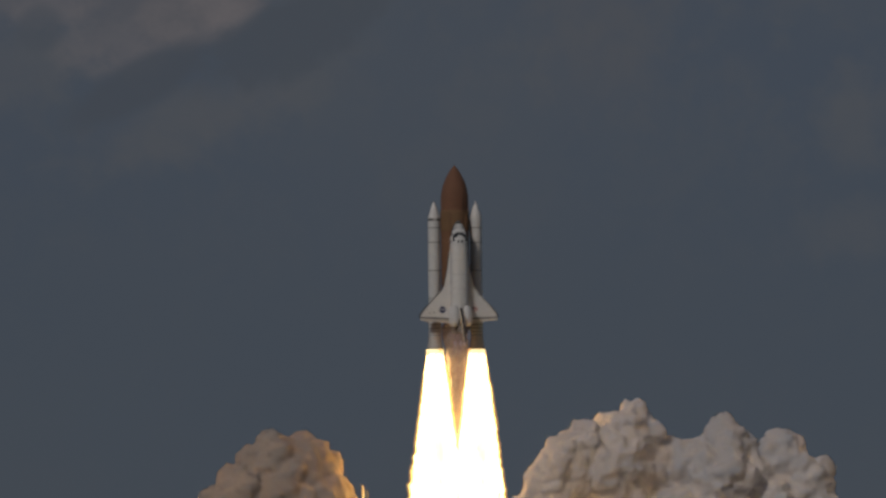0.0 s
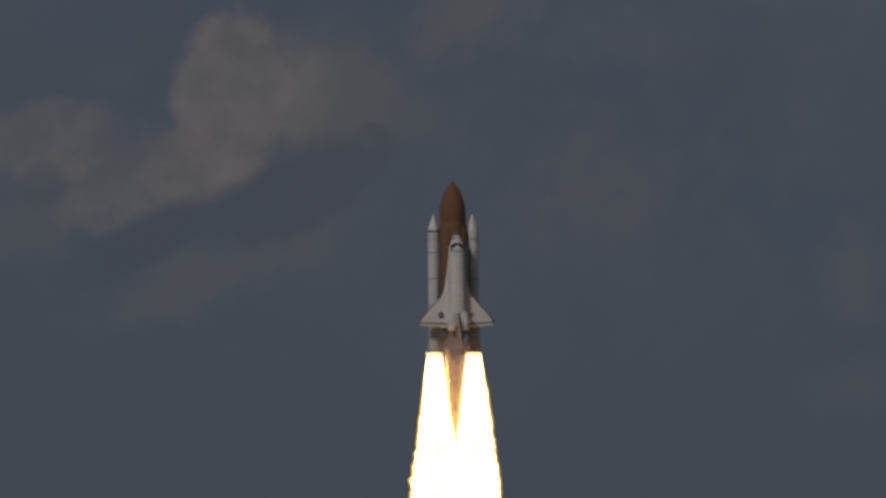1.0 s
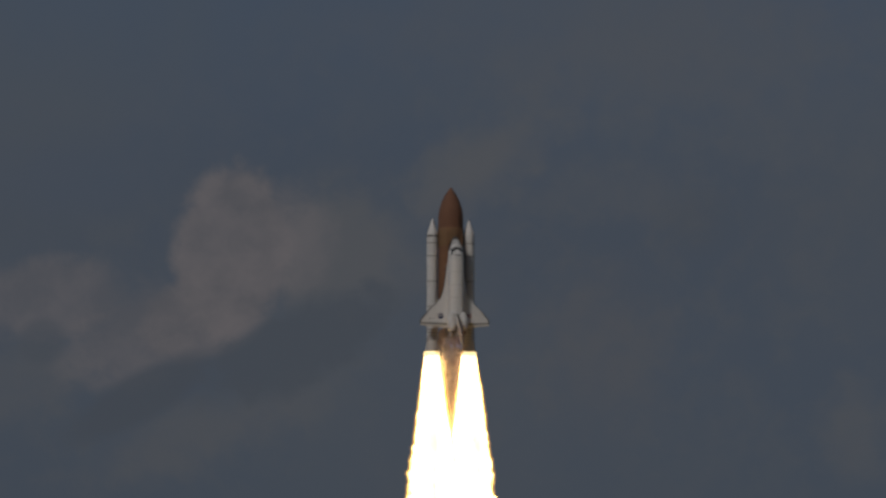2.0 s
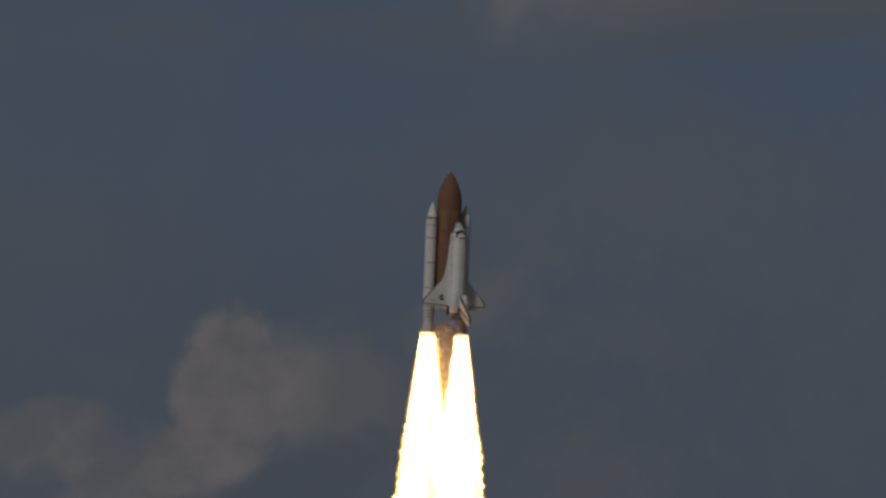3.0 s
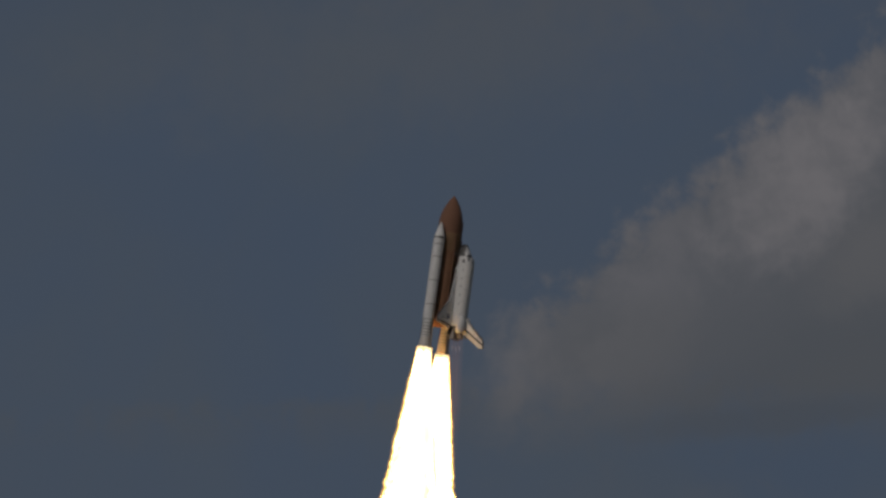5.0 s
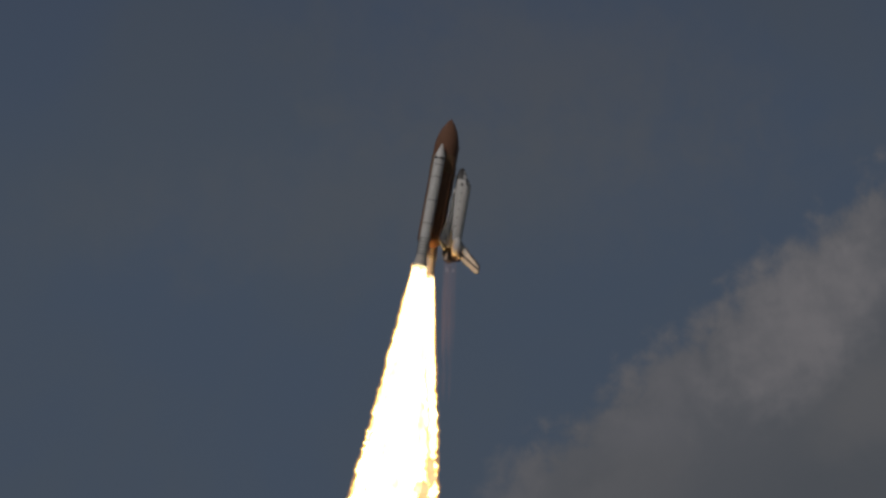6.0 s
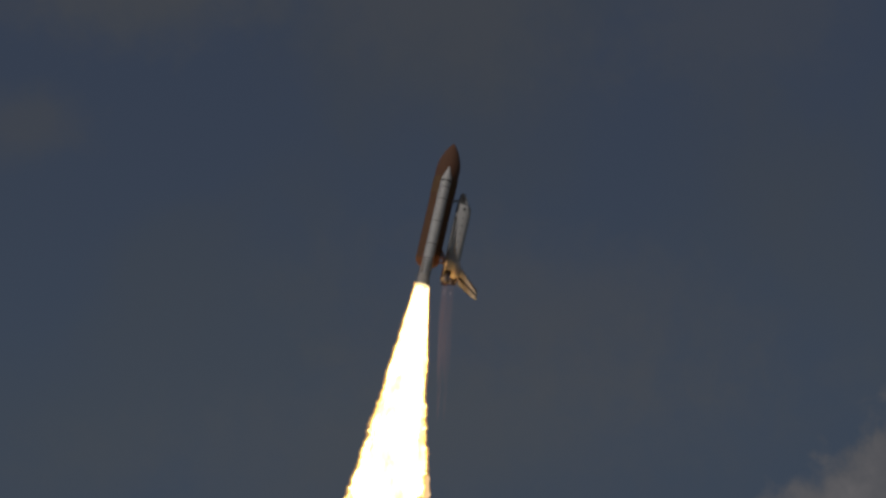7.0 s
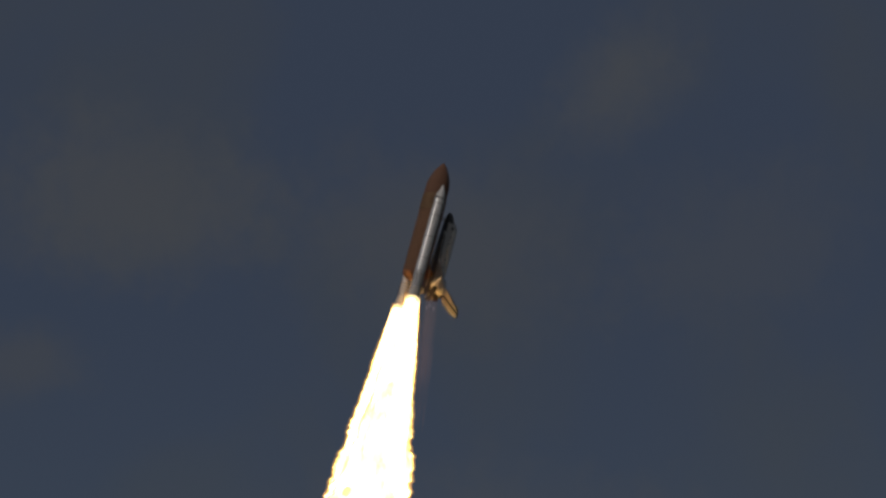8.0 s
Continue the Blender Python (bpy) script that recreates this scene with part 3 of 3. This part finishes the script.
    part("flag_corner", box(4.0, 4.6, -7.06, -7.03, 12.42, 13.0), M_EMBLEM, hull)
    for k in range(6):
        part("lettering", box(-9.0 + 0.42 * k + 0.0, -8.7 + 0.42 * k, -6.86 , -6.80, 11.15, 11.4), M_LINE, hull) if k % 3 < 2 else None
    return hull


external_tank()
booster(-1)
booster(1)
orbiter()


# ---- exhaust ----
def plume_radius(down):
    return 2.28 + 0.116 * min(down, 28) + 0.105 * min(17, max(0, down - 28)) + 0.138 * max(0, down - 45)


def plume(side, name, material, label, grow=1.0, add=0.0, parent=None, steps=1.0):
    """One booster's column of burning exhaust below its nozzle, widening and ragged."""
    bm, n = bmesh.new(), 72
    rings, down = [], 0.0
    while down < 150:
        r = plume_radius(down)
        r = r * grow + add * min(1, down / 12)
        wild = 0.02 + 0.15 * min(1, down / 45)
        ring = []
        for k in range(n):
            a = 2 * math.pi * k / n
            c, s = math.cos(a), math.sin(a)
            p = Vector((c * (1.2 + down * 0.012), s * (1.2 + down * 0.012), down * 0.10 + side * 31))
            q = Vector((c * (3 + down * 0.04), s * (3 + down * 0.04), down * 0.40 + side * 11))
            w = Vector((c * (5 + down * 0.05), s * (5 + down * 0.05), down * 0.48 + side * 17))
            g = r * (1 + wild * (0.8 * noise.noise(p) + 1.3 * abs(noise.noise(q)) + 1.3 * abs(noise.noise(w)) - 0.48))
            ring.append(bm.verts.new((g * c, g * s, -down)))
        rings.append(ring)
        down += 0.7 * steps if down < 60 else 1.2 * steps
    for a, b in zip(rings, rings[1:]):
        for k in range(n):
            bm.faces.new((a[k], a[(k + 1) % n], b[(k + 1) % n], b[k]))
    bm.faces.new(rings[0]), bm.faces.new(rings[-1])
    ob = part(name, bm, material, parent or shuttle, label)
    if not parent:
        ob.location = (6.35 * side, 0, 0.45)
    return ob


plumes = []
for s in (-1, 1):
    column = plume(s, "booster_exhaust", M_FIRE, "blinding white-yellow column of burning exhaust")
    plume(s, "flame_mantle", M_MANTLE, "thin orange-yellow mantle of flame", 1.02, 0.35, column)
    plume(s, "flame_fringe", M_AURA, "", 1.03, 0.75, column, 2.0)
    plumes.append((s, column))


def vapour():
    """A ragged column of vapour hanging below the tank, narrowing downwards."""
    bm, n, rings = bmesh.new(), 40, []
    for k in range(70):
        t = k / 69
        r = 4.0 * (1 - 0.82 * t ** 0.8) * min(1, 0.45 + t * 9)
        ring = []
        for j in range(n):
            a = 2 * math.pi * j / n
            c, s = math.cos(a), math.sin(a)
            g = r * (0.88 + 0.5 * abs(noise.noise(Vector((c * 1.3, s * 1.3, t * 9)))) + 0.3 * abs(noise.noise(Vector((c * 3, s * 3, t * 22)))))
            ring.append(bm.verts.new((g * c + 0.7 * noise.noise(Vector((3, 1, t * 6))), g * s, 9.6 - 40 * t)))
        rings.append(ring)
    for a, b in zip(rings, rings[1:]):
        for j in range(n):
            bm.faces.new((a[j], a[(j + 1) % n], b[(j + 1) % n], b[j]))
    bm.faces.new(rings[0]), bm.faces.new(rings[-1])
    return part("exhaust_vapour", bm, M_VAPOUR, shuttle, "pinkish brown vapour hanging below the tank")


vapour_column = vapour()

for s in (-1, 1):
    part("flame_collar", lathe([(2.38, 0.55), (2.5, 0.35), (2.56, -0.1), (2.5, -0.6), (2.2, -0.9)], 36, 6.35 * s), M_FLAME, shuttle, "yellow ring of flame round the skirt")


def licks(side):
    """Small tongues of flame curling round the skirt's rim."""
    rng = random.Random(31 + side)
    for k in range(11):
        a = 2 * math.pi * (k + rng.uniform(-0.3, 0.3)) / 11
        bm = bmesh.new()
        puff(bm, (0, 0, 0), rng.uniform(0.28, 0.55), 40 + k + 13 * side, 2, 0.5, (1, 1, 1.5))
        ob = part("flame_lick", bm, M_FLAME if k % 3 else M_EMBER, shuttle)
        ob.location = (6.35 * side + 2.36 * math.cos(a), 2.36 * math.sin(a), rng.uniform(-1.4, 0.1))


licks(-1), licks(1)


def billows(column, side):
    """Lumps of burning gas that stream down the column from the nozzle."""
    rng = random.Random(5 + side)
    shapes = []
    for k in range(6):
        bm = bmesh.new()
        puff(bm, (0, 0, 0), (0.75, 0.95, 1.15, 1.4, 1.75, 2.2)[k], 60 + k + side * 9, 3, 0.4, (1, 1, 1.35))
        shapes.append(part("flame_billow", bm, (M_FIRE, M_EMBER, M_FLAME, M_FIRE, M_FLAME, M_FIRE)[k], column))
    made = []
    for k in range(84):
        ob = shapes[k % 6] if k < 6 else shapes[k % 6].copy()
        if k >= 6:
            scene.collection.objects.link(ob)
        made.append((ob, -1.6 + 9.5 * k / 84, rng.uniform(0, 2 * math.pi), rng.uniform(1.5, 2.0), rng.uniform(0, 360)))
    return made


streams = [(s, billows(column, s)) for s, column in plumes]


def lit_smoke(column):
    """Orange smoke that peels off the column far below, on the orbiter's side; its flame light is emission."""
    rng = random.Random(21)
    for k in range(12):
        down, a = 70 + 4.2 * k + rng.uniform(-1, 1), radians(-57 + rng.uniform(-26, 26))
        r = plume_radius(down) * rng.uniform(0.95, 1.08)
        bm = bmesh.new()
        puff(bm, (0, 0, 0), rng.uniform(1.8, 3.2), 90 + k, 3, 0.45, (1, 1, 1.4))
        ob = part("smoke_billow", bm, M_LIT_SMOKE, column, "orange-brown smoke, flame glow as emission")
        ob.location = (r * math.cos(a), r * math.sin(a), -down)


lit_smoke(plumes[0][1])
jets = []
for x, y in ((0, -9.9), (-1.4, -7.7), (1.4, -7.7)):
    jet = part("engine_exhaust", lathe([(1.02, 0), (1.2, -4), (1.35, -14), (1.1, -28), (0.6, -40), (0.05, -50)], 24), M_CLEAR, shuttle, "faint pinkish clear engine exhaust")
    part("shock_diamond", lathe([(0, -2.2), (0.26, -2.7), (0.3, -3.2), (0, -4.2)], 16), M_SHOCK, jet, "small pale glowing shock diamond")
    jet.location = (x, y, 5.1)
    jets.append((jet, (x, y, 5.1)))


# ---- by the pad ----
def steam_cloud(name, seed, blobs, material, label, curled=1.0):
    """A bank of steam: great lumps, each grown over with smaller ones."""
    rng = random.Random(seed)
    bm = bmesh.new()
    k = 0
    for x, y, z, r in blobs:
        x, y, z, r = x * 0.97, y * 0.97, 3 + (z - 1.5) * 0.97, r * 0.97
        puff(bm, (x, y, z), r, seed + k, 4, 0.28)
        k += 1
        for _ in range((12 if r < 13 else 16) if z > 80 else 2):
            a, b = rng.uniform(0, 2 * math.pi), rng.uniform(-0.3, 1.4)
            d = Vector((math.cos(a) * math.cos(b), math.sin(a) * math.cos(b), math.sin(b)))
            puff(bm, Vector((x, y, z)) + d * r * 0.88, r * rng.uniform(0.2, 0.46), seed + k, 3, 0.30)
            k += 1
    ob = tagged(part(name, bm, material), label, "steam cloud")
    skin = ob.modifiers.new("skin", "REMESH")
    skin.mode, skin.voxel_size, skin.use_smooth_shade = "VOXEL", 0.6, True
    for size, deep in ((7.0, 2.4 * curled), (2.4, 0.7 * curled)):
        curl = ob.modifiers.new("curl", "DISPLACE")
        curl.texture = bpy.data.textures.new("curl", "CLOUDS")
        curl.texture.noise_scale, curl.texture.noise_depth, curl.texture.noise_type = size, 1, "HARD_NOISE"
        curl.strength, curl.mid_level, curl.texture_coords = deep, 0.35, "LOCAL"
    ease = ob.modifiers.new("ease", "SMOOTH")
    ease.factor, ease.iterations = 0.5, 4
    return ob


steam_white = steam_cloud("steam_cloud", 11, (
    (57, 1190, 119, 10), (52, 1186, 111, 11), (43, 1183, 116, 8), (37, 1182, 109, 9), (32, 1180, 101, 8), (28, 1178, 94, 7), (65, 1195, 111, 9),
    (72, 1195, 114, 6), (77, 1192, 110, 8), (81, 1196, 114, 6), (88, 1195, 118, 8), (85, 1190, 107, 10), (96, 1198, 109, 9), (105, 1200, 114, 8),
    (112, 1200, 106, 9), (117, 1200, 97, 8), (55, 1200, 96, 17), (78, 1200, 94, 18), (98, 1205, 92, 17), (111, 1205, 86, 12),
    (62, 1190, 68, 30), (92, 1200, 62, 32), (60, 1190, 18, 42), (105, 1200, 18, 42), (60, 1190, -10, 44), (105, 1200, -10, 44)),
    M_STEAM, "great billowing bank of grey-white launch steam")
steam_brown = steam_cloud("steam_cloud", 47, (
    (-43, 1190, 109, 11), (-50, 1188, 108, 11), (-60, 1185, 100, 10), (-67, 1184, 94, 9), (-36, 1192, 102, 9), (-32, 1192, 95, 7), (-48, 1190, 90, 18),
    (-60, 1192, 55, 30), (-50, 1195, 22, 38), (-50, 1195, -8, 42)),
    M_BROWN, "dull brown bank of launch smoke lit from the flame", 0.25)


def launch_tower():
    """The slim lightning mast on its girder tower beside the pad."""
    tower = tagged(new("launch_tower"), "grey girder tower with a pale lightning mast on top", "tower")
    tower.location = (-24.0, 1180.0, 0.0)
    part("lightning_mast", lathe([(0.75, 80), (0.7, 92), (0.5, 103), (0.2, 106), (0, 106.2)], 16), M_MAST, tower, "pale fibreglass lightning mast")
    part("mast_rod", tube([(1.5, 0, 80), (1.5, 0, 104.5)], 0.16), M_GIRDER, tower)
    for x in (-6, 6):
        for y in (-6, 6):
            part("tower_leg", box(x - 0.4, x + 0.4, y - 0.4, y + 0.4, 0, 80), M_GIRDER, tower, smooth=False)
    for k in range(13):
        z = 2 + 6.4 * k
        part("tower_floor", box(-6.4, 6.4, -6.4, 6.4, z, z + 0.3), M_GIRDER, tower, smooth=False)
        for y in (-6, 6):
            part("tower_brace", tube([(-6, y, z), (6, y, min(80, z + 6.4))], 0.2, 6), M_GIRDER, tower)


launch_tower()


# ---- flight ----
def motions():
    walk(shuttle, FLIGHT)
    # the columns lag behind the stack's lean, hanging nearer to the upright
    lags = (0.0, 0.2, 0.4, 0.6, 1.0, 1.4, 1.9, 2.8, 3.6, 3.7, 3.4, 3.5)
    for side, column in plumes:
        rows = []
        for (t, m), lag in zip(FLIGHT, lags):
            turn = m.to_3x3()
            local = turn.inverted() @ Matrix.Rotation(radians(-lag), 3, "Y") @ turn
            rows.append((t, Matrix.Translation((6.35 * side, 0, 0.45)) @ local.to_4x4() @ pose(0, 0, 0, 0, 0, 5 * side * t)))
        walk(column, rows)
    for jet, foot in jets:
        rows = []
        for (t, m), lag in zip(FLIGHT, lags):
            turn = m.to_3x3()
            local = turn.inverted() @ Matrix.Rotation(radians(-2.6 * lag), 3, "Y") @ turn
            rows.append((t, Matrix.Translation(foot) @ local.to_4x4()))
        walk(jet, rows)
    walk(vapour_column, [(0.0, pose(0, 0, 0)), (2.0, pose(0, 0, -0.5)), (2.8, pose(0, 0, -3)), (3.1, pose(0, 0, -9)), (3.5, pose(0, 0, -34)), (4.2, pose(0, 0, -58)), (8.0, pose(0, 0, -70))])
    # lumps of fire stream down and outwards, each once
    for side, lumps in streams:
        for ob, start, angle, life, turn in lumps:
            def at(u):
                down = 4 + 141 * u
                r = plume_radius(down) * min(0.96, 2.6 * u)
                return pose(r * math.cos(angle), r * math.sin(angle), -down, 0, 30 * u, turn)
            times = sorted({0.0, 8.0} | {round(t, 2) for t in (start + life * k / 4 for k in range(5)) if 0 < t < 8})
            walk(ob, [(t, at(min(1.0, max(0.0, (t - start) / life)))) for t in times])
    walk(steam_white, [(0.0, pose(0, 0, 0)), (1.0, pose(2, 0, 11)), (8.0, pose(12, 0, 26))])
    walk(steam_brown, [(0.0, pose(0, 0, 0)), (1.0, pose(-2, 0, 19)), (8.0, pose(-12, 0, 32))])


motions()
